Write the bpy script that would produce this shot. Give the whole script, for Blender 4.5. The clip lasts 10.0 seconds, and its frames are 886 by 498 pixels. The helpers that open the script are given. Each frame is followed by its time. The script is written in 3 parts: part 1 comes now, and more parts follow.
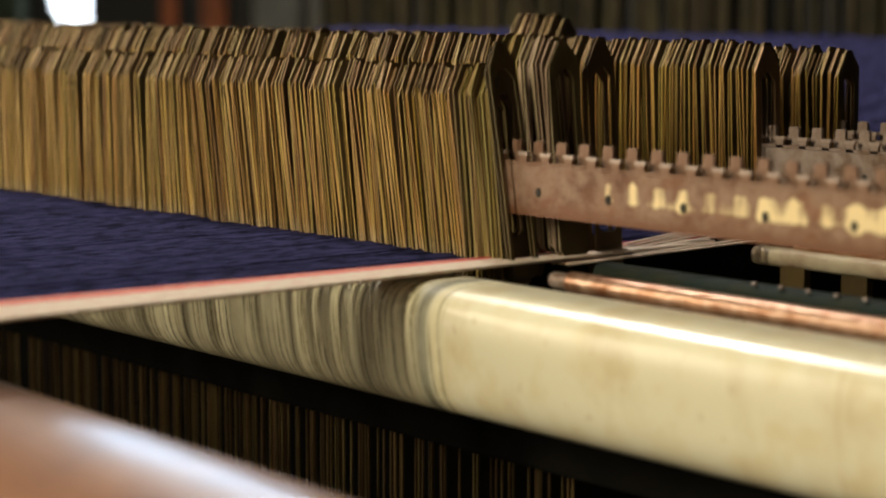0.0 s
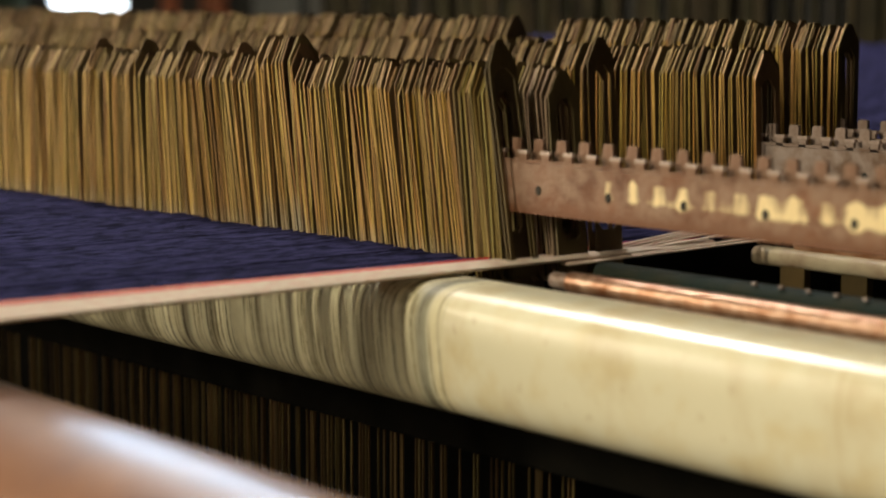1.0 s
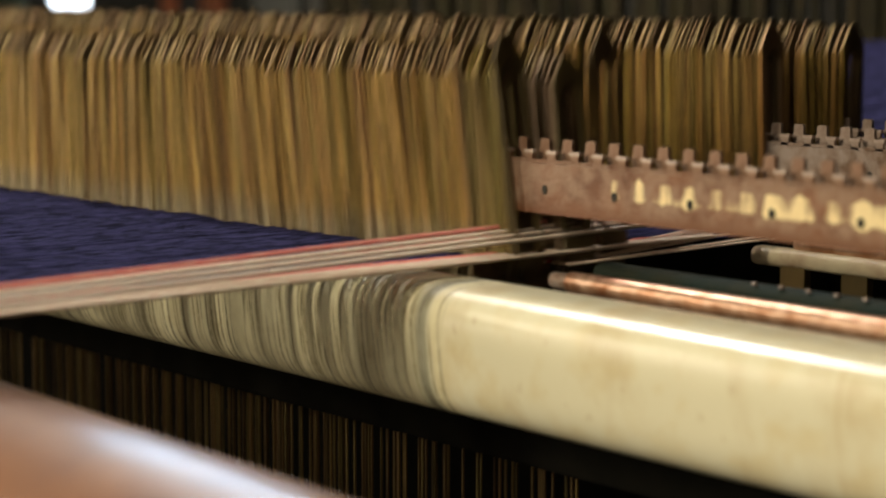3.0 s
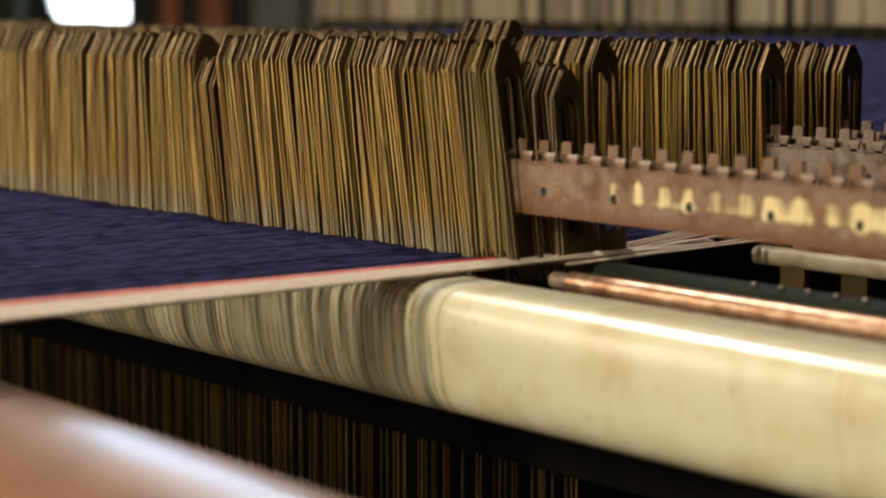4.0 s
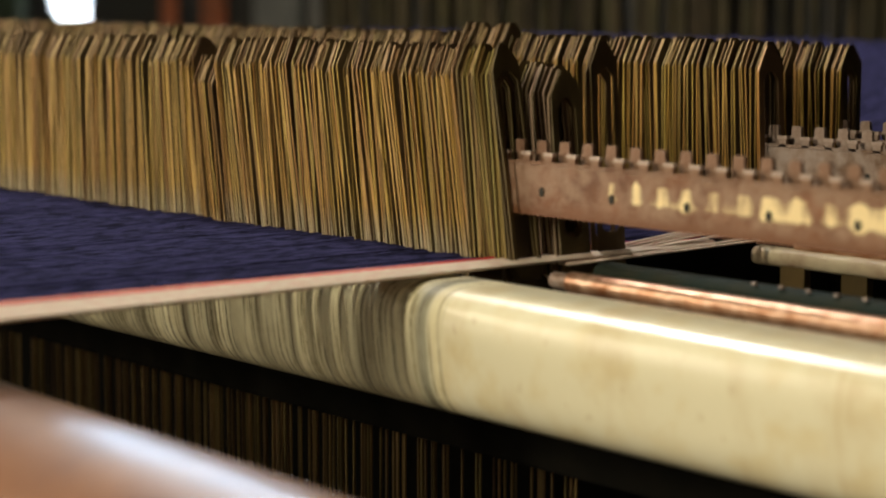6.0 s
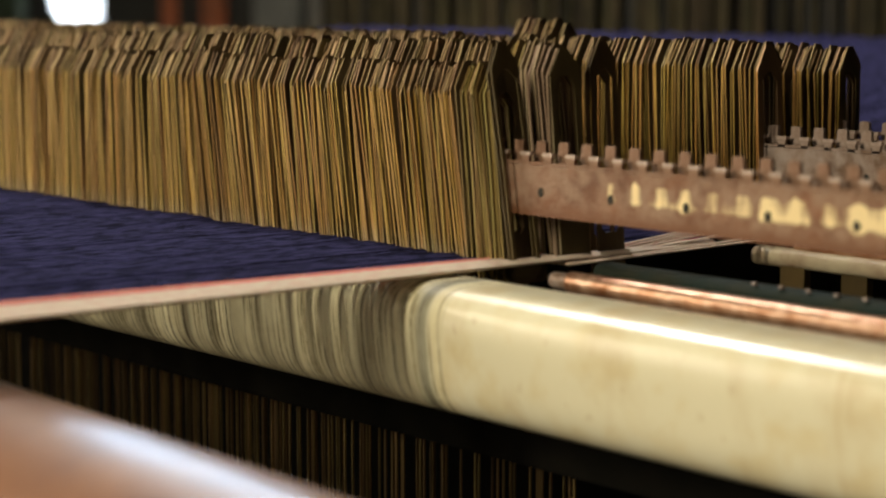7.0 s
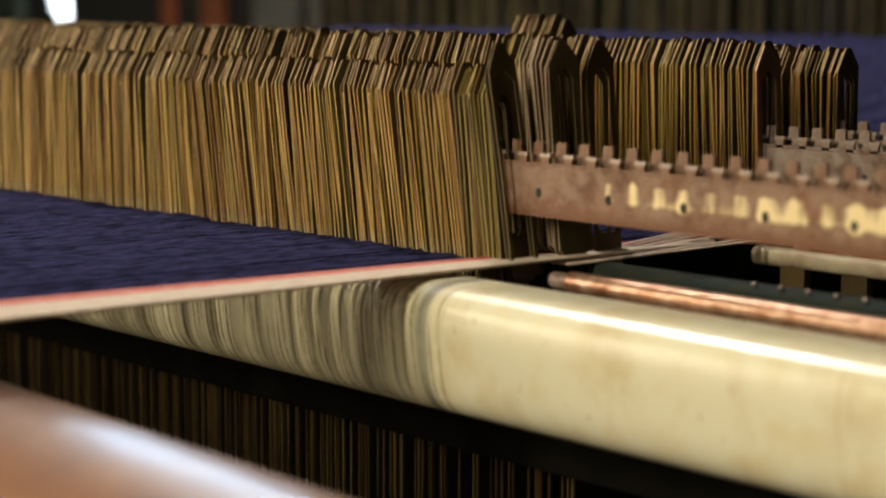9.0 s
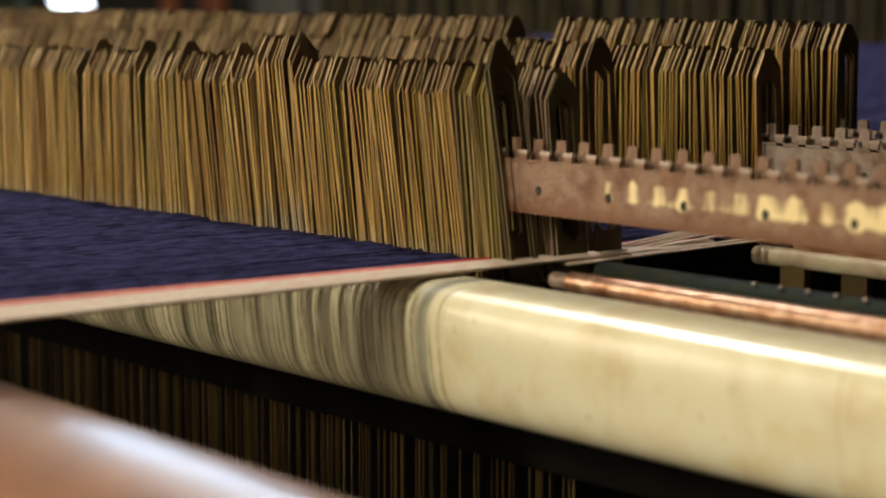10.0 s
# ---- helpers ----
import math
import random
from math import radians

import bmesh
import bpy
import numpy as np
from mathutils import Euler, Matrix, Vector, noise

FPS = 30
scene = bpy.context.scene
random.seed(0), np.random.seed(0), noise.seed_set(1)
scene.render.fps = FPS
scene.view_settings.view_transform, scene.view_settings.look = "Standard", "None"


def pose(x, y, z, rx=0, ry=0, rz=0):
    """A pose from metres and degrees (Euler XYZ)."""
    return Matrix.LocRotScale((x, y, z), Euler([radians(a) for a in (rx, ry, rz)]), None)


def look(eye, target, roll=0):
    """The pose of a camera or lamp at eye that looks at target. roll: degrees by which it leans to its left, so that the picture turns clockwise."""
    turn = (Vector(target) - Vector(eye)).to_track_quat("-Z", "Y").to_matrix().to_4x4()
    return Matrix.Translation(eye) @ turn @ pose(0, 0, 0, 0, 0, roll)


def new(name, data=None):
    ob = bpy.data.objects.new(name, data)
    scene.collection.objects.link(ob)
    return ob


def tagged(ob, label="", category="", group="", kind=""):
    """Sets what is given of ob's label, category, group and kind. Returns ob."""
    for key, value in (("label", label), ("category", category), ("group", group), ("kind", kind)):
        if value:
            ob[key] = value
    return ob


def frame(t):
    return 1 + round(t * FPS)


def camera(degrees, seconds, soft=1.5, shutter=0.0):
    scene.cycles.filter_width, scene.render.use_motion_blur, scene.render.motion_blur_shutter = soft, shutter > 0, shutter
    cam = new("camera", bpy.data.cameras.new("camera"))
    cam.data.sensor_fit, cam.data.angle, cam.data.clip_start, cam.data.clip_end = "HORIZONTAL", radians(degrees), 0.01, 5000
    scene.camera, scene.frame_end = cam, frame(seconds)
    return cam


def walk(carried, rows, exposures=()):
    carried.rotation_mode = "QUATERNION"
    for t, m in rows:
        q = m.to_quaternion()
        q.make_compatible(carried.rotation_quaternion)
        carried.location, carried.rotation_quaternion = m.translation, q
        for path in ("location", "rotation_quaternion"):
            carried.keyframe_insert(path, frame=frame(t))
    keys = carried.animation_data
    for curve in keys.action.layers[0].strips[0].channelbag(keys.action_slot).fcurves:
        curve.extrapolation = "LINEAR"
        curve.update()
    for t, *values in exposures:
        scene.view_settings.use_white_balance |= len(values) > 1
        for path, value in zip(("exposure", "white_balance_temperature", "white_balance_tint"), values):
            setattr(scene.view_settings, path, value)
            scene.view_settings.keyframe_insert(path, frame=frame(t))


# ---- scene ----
# A weaving loom seen close: four rows of drop wires riding on an indigo warp, before a cream rest bar.
# X runs along the loom's width, Y along the warp, Z up.
cam = camera(24.12, 10.0, soft=2.2, shutter=0.8)
EYE = pose(0, 0, 1.153, 83.15, 0, 50.9)
walk(cam, [(0.0, EYE), (10.0, EYE)])
cam.data.dof.use_dof = True
cam.data.dof.focus_distance = 1.33
cam.data.dof.aperture_fstop = 5.8

# ---- light ----
WARP_Z = 1.0
world = bpy.data.worlds.new("world")
scene.world = world
world.use_nodes = True
world.node_tree.nodes["Background"].inputs[0].default_value = (0.9, 0.85, 0.75, 1)
world.node_tree.nodes["Background"].inputs[1].default_value = 0.02
scene.view_settings.exposure = 0.0


def area(name, at, to, w, h, power, colour):
    lamp = bpy.data.lights.new(name, "AREA")
    lamp.shape, lamp.size, lamp.size_y, lamp.energy, lamp.color = "RECTANGLE", w, h, power, colour
    ob = new(name, lamp)
    ob.matrix_world = to if isinstance(to, Matrix) else look(at, to)
    return ob


TARGET = (-0.9, 0.75, 1.0)
# Three ceiling tubes along the mill, and a tall window straight behind the warp's run.
area("ceiling_tubes", None, pose(-4.42, 2.93, 3.4, 0, 0, 131), 2.6, 0.28, 12, (1.0, 0.90, 0.75))
area("ceiling_tubes", None, pose(-3.04, 1.345, 3.4, 0, 0, 131), 1.8, 0.28, 22, (1.0, 0.90, 0.75))
area("ceiling_tubes", None, pose(-2.90, 1.18, 3.39, 0, 0, 131), 0.75, 0.28, 56, (1.0, 0.94, 0.86))
area("window_daylight", (-1.0, -3.3, 2.8), TARGET, 0.35, 1.8, 160, (1.0, 0.87, 0.64))
area("side_window", (-3.3, -0.8, 1.6), (-1.4, 0.8, 1.05), 2.0, 1.4, 38, (1.0, 0.88, 0.68))


# ---- materials ----
def material(name, colour, rough=0.5, metal=0.0, spots=(), scale=40.0, stretch=(1, 1, 1), bump=0.2, bump_scale=300.0,
             per_object=0.0, coat=0.0, coat_rough=0.08, spread=0.35):
    """Principled surface: base colour broken by noise towards the spots colours, fine relief, a shade per piece."""
    m = bpy.data.materials.new(name)
    m.use_nodes = True
    n, l = m.node_tree.nodes, m.node_tree.links
    b = n["Principled BSDF"]
    b.inputs["Roughness"].default_value, b.inputs["Metallic"].default_value = rough, metal
    b.inputs["Coat Weight"].default_value, b.inputs["Coat Roughness"].default_value = coat, coat_rough
    tc, mp = n.new("ShaderNodeTexCoord"), n.new("ShaderNodeMapping")
    mp.inputs["Scale"].default_value = stretch
    l.new(tc.outputs["Object"], mp.inputs["Vector"])
    info = n.new("ShaderNodeObjectInfo")
    shift = n.new("ShaderNodeVectorMath")
    shift.operation = "ADD"
    wide = n.new("ShaderNodeMath")
    wide.operation = "MULTIPLY"
    wide.inputs[1].default_value = 37.0 if per_object else 0.0
    l.new(info.outputs["Random"], wide.inputs[0])
    l.new(mp.outputs["Vector"], shift.inputs[0])
    l.new(wide.outputs[0], shift.inputs[1])
    last = None
    for i, (other, sc) in enumerate(spots):
        nz, rp, mx = n.new("ShaderNodeTexNoise"), n.new("ShaderNodeValToRGB"), n.new("ShaderNodeMix")
        nz.inputs["Scale"].default_value, nz.inputs["Detail"].default_value = sc, 5
        rp.color_ramp.elements[0].position, rp.color_ramp.elements[1].position = 0.5 - spread / 2, 0.5 + spread / 2
        mx.data_type = "RGBA"
        l.new(shift.outputs[0], nz.inputs["Vector"])
        l.new(nz.outputs["Fac"], rp.inputs["Fac"])
        l.new(rp.outputs["Color"], mx.inputs[0])
        if last is None:
            mx.inputs[6].default_value = (*colour, 1)
        else:
            l.new(last, mx.inputs[6])
        mx.inputs[7].default_value = (*other, 1)
        last = mx.outputs[2]
    if per_object:
        hs, mr, tint, wrap = n.new("ShaderNodeHueSaturation"), n.new("ShaderNodeMapRange"), n.new("ShaderNodeMapRange"), n.new("ShaderNodeMath")
        wrap.operation = "FRACT"
        l.new(wide.outputs[0], wrap.inputs[0])
        l.new(wrap.outputs[0], tint.inputs["Value"])
        tint.inputs["To Min"].default_value, tint.inputs["To Max"].default_value = 0.482, 0.518
        l.new(tint.outputs[0], hs.inputs["Hue"])
        mr.inputs["To Min"].default_value, mr.inputs["To Max"].default_value = 1 - per_object, 1 + per_object
        l.new(info.outputs["Random"], mr.inputs["Value"])
        l.new(mr.outputs[0], hs.inputs["Value"])
        if last is None:
            hs.inputs["Color"].default_value = (*colour, 1)
        else:
            l.new(last, hs.inputs["Color"])
        last = hs.outputs["Color"]
    if last is None:
        b.inputs["Base Color"].default_value = (*colour, 1)
    else:
        l.new(last, b.inputs["Base Color"])
    if bump:
        nz, bp = n.new("ShaderNodeTexNoise"), n.new("ShaderNodeBump")
        nz.inputs["Scale"].default_value, nz.inputs["Detail"].default_value = bump_scale, 4
        bp.inputs["Strength"].default_value, bp.inputs["Distance"].default_value = bump, 0.001
        l.new(shift.outputs[0], nz.inputs["Vector"])
        l.new(nz.outputs["Fac"], bp.inputs["Height"])
        l.new(bp.outputs["Normal"], b.inputs["Normal"])
    return m


def glow(name, colour, strength):
    m = bpy.data.materials.new(name)
    m.use_nodes = True
    b = m.node_tree.nodes["Principled BSDF"]
    b.inputs["Emission Color"].default_value, b.inputs["Emission Strength"].default_value = (*colour, 1), strength
    b.inputs["Base Color"].default_value = (*colour, 1)
    return m


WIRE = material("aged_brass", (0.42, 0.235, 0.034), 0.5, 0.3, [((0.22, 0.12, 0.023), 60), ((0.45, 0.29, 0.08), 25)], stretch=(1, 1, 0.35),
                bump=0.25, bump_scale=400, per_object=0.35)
BRIGHT = material("rubbed_steel", (0.62, 0.52, 0.45), 0.35, 0.4, [((0.34, 0.25, 0.20), 80)], bump=0.2)
TIP = material("tip_brass", (0.36, 0.24, 0.10), 0.55, 0.25, [((0.17, 0.10, 0.048), 90), ((0.50, 0.36, 0.19), 40)], bump=0.3, per_object=0.5)
# Darker copy of the brass: dimmer light at the row's near end, painted in.
SHADED = material("shaded_brass", (0.27, 0.175, 0.032), 0.55, 0.3, [((0.14, 0.09, 0.02), 60), ((0.30, 0.22, 0.07), 25)], stretch=(1, 1, 0.35), bump=0.25, bump_scale=400, per_object=0.3)
TIN = material("dull_tinned_steel", (0.40, 0.29, 0.18), 0.5, 0.35, [((0.22, 0.15, 0.09), 60), ((0.50, 0.38, 0.25), 25)], stretch=(1, 1, 0.35), bump=0.25, bump_scale=400, per_object=0.3)
FACE = material("dark_brass", (0.085, 0.053, 0.021), 0.55, 0.3, [((0.045, 0.029, 0.014), 50), ((0.15, 0.10, 0.042), 22)], stretch=(1, 1, 0.5), bump=0.3, per_object=0.4)
STEEL = material("dull_steel", (0.30, 0.27, 0.23), 0.35, 0.9, [((0.16, 0.10, 0.06), 60)], bump=0.3)
# Near-black colour standing in for shade below the warp.
SHADE_BLACK = material("shade_black", (0.004, 0.004, 0.003), 0.95, 0.0, [((0.008, 0.007, 0.005), 40)], bump=0.2)
SHADE_BLACK.node_tree.nodes["Principled BSDF"].inputs["Specular IOR Level"].default_value = 0.1
DARK_GREEN = material("dark_green_paint", (0.012, 0.022, 0.020), 0.8, 0.0, [((0.022, 0.025, 0.016), 40)], bump=0.3)
DARK_GREEN.node_tree.nodes["Principled BSDF"].inputs["Specular IOR Level"].default_value = 0.15
DARK = material("oily_iron", (0.012, 0.014, 0.012), 0.8, 0.0, [((0.03, 0.025, 0.016), 40)], bump=0.3)
COPPER = material("coppered_tube", (0.58, 0.31, 0.18), 0.34, 0.8, [((0.30, 0.13, 0.06), 30), ((0.74, 0.50, 0.36), 90)], bump=0.5, bump_scale=90)
FRONT_COPPER = material("worn_copper_roll", (0.18, 0.068, 0.026), 0.7, 0.0, [((0.31, 0.135, 0.048), 14)], bump=0.1, coat=0.75, coat_rough=0.32)
INDIGO = material("indigo_yarn", (0.009, 0.0095, 0.041), 0.95, 0, [((0.003, 0.0034, 0.014), 30), ((0.05, 0.05, 0.15), 420)], stretch=(6, 0.15, 1), bump=0.3, bump_scale=900, spread=0.22)
INDIGO.node_tree.nodes["Principled BSDF"].inputs["Specular IOR Level"].default_value = 0.15
CREAM_YARN = material("cream_yarn", (0.95, 0.84, 0.70), 0.85, 0, [((0.90, 0.70, 0.58), 120)], bump=0.5, bump_scale=900)
PINK_YARN = material("pink_yarn", (0.85, 0.36, 0.29), 0.85, 0, [((0.80, 0.22, 0.20), 120)], bump=0.5, bump_scale=900)
RED_YARN = material("red_yarn", (0.62, 0.025, 0.03), 0.8, 0, [((0.45, 0.02, 0.03), 120)], bump=0.5, bump_scale=900)
LOWER = material("tarnished_brass", (0.25, 0.165, 0.06), 0.5, 0.3, [((0.10, 0.07, 0.03), 30)], stretch=(1, 1, 0.3), per_object=0.45)
HEDDLE = material("heddle_wire", (0.030, 0.024, 0.011), 0.8, 0.0, [((0.014, 0.012, 0.006), 20)], per_object=0.5)
HEDDLE.node_tree.nodes["Principled BSDF"].inputs["Specular IOR Level"].default_value = 0.1
HEDDLE_PALE = material("pale_heddle", (0.155, 0.13, 0.08), 0.5, 0.1, [((0.20, 0.15, 0.09), 20)], per_object=0.4)
WALL = material("mill_wall", (0.10, 0.085, 0.06), 0.9, 0, [((0.05, 0.045, 0.035), 2.0)], bump=0.3, bump_scale=20)
FLOOR = material("oiled_floor", (0.05, 0.04, 0.03), 0.6, 0, [((0.03, 0.025, 0.02), 3.0)], bump=0.3, bump_scale=20)
RUST_RED = material("red_oxide_paint", (0.34, 0.10, 0.04), 0.6, 0, [((0.2, 0.07, 0.03), 12)], bump=0.2)
GREEN = material("machine_green", (0.05, 0.075, 0.035), 0.6, 0, [((0.03, 0.04, 0.02), 6)], bump=0.2)
GREY = material("machine_grey", (0.16, 0.16, 0.14), 0.6, 0, [((0.09, 0.09, 0.08), 6)], bump=0.2)
LAMP = glow("bright_pane", (0.80, 0.89, 1.0), 6.0)
SKYLIGHT = glow("sky_pane", (0.60, 0.78, 1.0), 12.5)


def polish_feet(m):
    """The foot of a drop wire, where the yarn rubs it, is bare grey metal."""
    n, l = m.node_tree.nodes, m.node_tree.links
    b = n["Principled BSDF"]
    tc, sep, fade, mx = n.new("ShaderNodeTexCoord"), n.new("ShaderNodeSeparateXYZ"), n.new("ShaderNodeMapRange"), n.new("ShaderNodeMix")
    l.new(tc.outputs["Object"], sep.inputs[0])
    for key, val in (("From Min", -0.008), ("From Max", 0.012), ("To Min", 0.55), ("To Max", 0.0)):
        fade.inputs[key].default_value = val
    l.new(sep.outputs["Z"], fade.inputs["Value"])
    mx.data_type = "RGBA"
    l.new(fade.outputs[0], mx.inputs[0])
    l.new(b.inputs["Base Color"].links[0].from_socket, mx.inputs[6])
    mx.inputs[7].default_value = (0.33, 0.33, 0.27, 1)
    l.new(mx.outputs[2], b.inputs["Base Color"])


polish_feet(WIRE)


def cream_paint():
    """Glossy cream enamel; rub rings and the warp's shade coloured in where it runs over, a few stains elsewhere."""
    m = bpy.data.materials.new("cream_enamel")
    m.use_nodes = True
    n, l = m.node_tree.nodes, m.node_tree.links
    b = n["Principled BSDF"]
    b.inputs["Roughness"].default_value = 0.3
    b.inputs["Coat Weight"].default_value, b.inputs["Coat Roughness"].default_value = 0.6, 0.18
    geo, sep = n.new("ShaderNodeNewGeometry"), n.new("ShaderNodeSeparateXYZ")
    l.new(geo.outputs["Position"], sep.inputs[0])

    def ramp(source, stops):
        r = n.new("ShaderNodeValToRGB")
        while len(r.color_ramp.elements) < len(stops):
            r.color_ramp.elements.new(0.5)
        for e, (p, c) in zip(r.color_ramp.elements, stops):
            e.position, e.color = p, (*c, 1)
        l.new(source, r.inputs["Fac"])
        return r.outputs["Color"]

    def mix(a, c, fac, mode="MIX"):
        x = n.new("ShaderNodeMix")
        x.data_type, x.blend_type = "RGBA", mode
        for slot, v in ((0, fac), (6, a), (7, c)):
            if isinstance(v, (tuple, float)):
                x.inputs[slot].default_value = (*v, 1) if isinstance(v, tuple) else v
            else:
                l.new(v, x.inputs[slot])
        return x.outputs[2]

    def noise_at(vec, scale, detail=4):
        t = n.new("ShaderNodeTexNoise")
        t.inputs["Scale"].default_value, t.inputs["Detail"].default_value = scale, detail
        l.new(vec, t.inputs["Vector"])
        return t.outputs["Fac"]

    squash = n.new("ShaderNodeMapping")
    squash.inputs["Scale"].default_value = (1, 0.03, 0.03)
    squash.inputs["Location"].default_value = (0.291, 0, 0)
    l.new(geo.outputs["Position"], squash.inputs["Vector"])
    # Rubbed rings, whose colour also paints the striped shadow of the warp yarns.
    rings = ramp(noise_at(squash.outputs[0], 460, 8), [(0.38, (0.20, 0.17, 0.10)), (0.44, (0.50, 0.45, 0.27)), (0.54, (0.80, 0.75, 0.51))])
    soft = ramp(noise_at(squash.outputs[0], 45, 2), [(0.35, (0.9, 0.88, 0.84)), (0.6, (1, 1, 1))])
    worn = mix(rings, soft, 0.8, "MULTIPLY")
    worn = mix(worn, (0.40, 0.31, 0.15), ramp(noise_at(geo.outputs["Position"], 70, 8), [(0.5, (0, 0, 0)), (0.72, (0.35, 0.35, 0.35))]))
    worn = mix(worn, (0.74, 0.69, 0.47), ramp(noise_at(geo.outputs["Position"], 260, 6), [(0.52, (0, 0, 0)), (0.66, (0.45, 0.45, 0.45))]))
    # Dark grime at the rim; the band inside it paints the warp's shade.
    grime_shade = n.new("ShaderNodeMapRange")
    grime_shade.inputs["From Min"].default_value, grime_shade.inputs["From Max"].default_value = -0.918, -0.8645
    l.new(sep.outputs["X"], grime_shade.inputs["Value"])
    worn = mix(worn, ramp(grime_shade.outputs[0], [(0.0, (1, 1, 1)), (0.48, (1, 1, 1)), (0.56, (0.74, 0.74, 0.74)), (0.64, (0.66, 0.67, 0.68)), (0.72, (0.32, 0.34, 0.38)), (0.82, (0.42, 0.45, 0.5)), (0.92, (1, 1, 1))]), 0.9, "MULTIPLY")
    clean = mix((0.83, 0.79, 0.57), (0.74, 0.64, 0.37), ramp(noise_at(geo.outputs["Position"], 45), [(0.5, (0, 0, 0)), (0.8, (1, 1, 1))]))
    clean = mix(clean, (0.46, 0.32, 0.14), ramp(noise_at(geo.outputs["Position"], 95, 6), [(0.64, (0, 0, 0)), (0.78, (0.4, 0.4, 0.4))]))
    smear = n.new("ShaderNodeMapping")
    smear.inputs["Scale"].default_value = (1, 0.45, 0.45)
    l.new(geo.outputs["Position"], smear.inputs["Vector"])
    clean = mix(clean, (0.56, 0.42, 0.20), ramp(noise_at(smear.outputs[0], 26, 6), [(0.52, (0, 0, 0)), (0.72, (0.55, 0.55, 0.55))]))
    ring = n.new("ShaderNodeMapRange")
    ring.inputs["From Min"].default_value, ring.inputs["From Max"].default_value = -0.600, -0.560
    l.new(sep.outputs["X"], ring.inputs["Value"])
    ring = ramp(ring.outputs[0], [(0.0, (0, 0, 0)), (0.32, (0.1, 0.1, 0.1)), (0.40, (0.7, 0.7, 0.7)), (0.46, (0.2, 0.2, 0.2)), (0.55, (0.45, 0.45, 0.45)), (1.0, (0.25, 0.25, 0.25))])
    clean = mix(clean, (0.58, 0.43, 0.19), mix(ring, ramp(noise_at(geo.outputs["Position"], 55, 6), [(0.38, (0, 0, 0)), (0.62, (1, 1, 1))]), 1.0, "MULTIPLY"))
    edge = n.new("ShaderNodeMapRange")
    edge.inputs["From Min"].default_value, edge.inputs["From Max"].default_value = -0.863, -0.856
    l.new(sep.outputs["X"], edge.inputs["Value"])
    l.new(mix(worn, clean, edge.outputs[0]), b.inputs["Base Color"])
    for socket, lo, hi in (("Coat Weight", 0.0, 0.42), ("Roughness", 0.6, 0.3)):
        gloss = n.new("ShaderNodeMapRange")
        gloss.inputs["To Min"].default_value, gloss.inputs["To Max"].default_value = lo, hi
        l.new(edge.outputs[0], gloss.inputs["Value"])
        l.new(gloss.outputs[0], b.inputs[socket])
    bp = n.new("ShaderNodeBump")
    bp.inputs["Strength"].default_value, bp.inputs["Distance"].default_value = 0.12, 0.001
    l.new(noise_at(geo.outputs["Position"], 130), bp.inputs["Height"])
    l.new(bp.outputs["Normal"], b.inputs["Normal"])
    return m


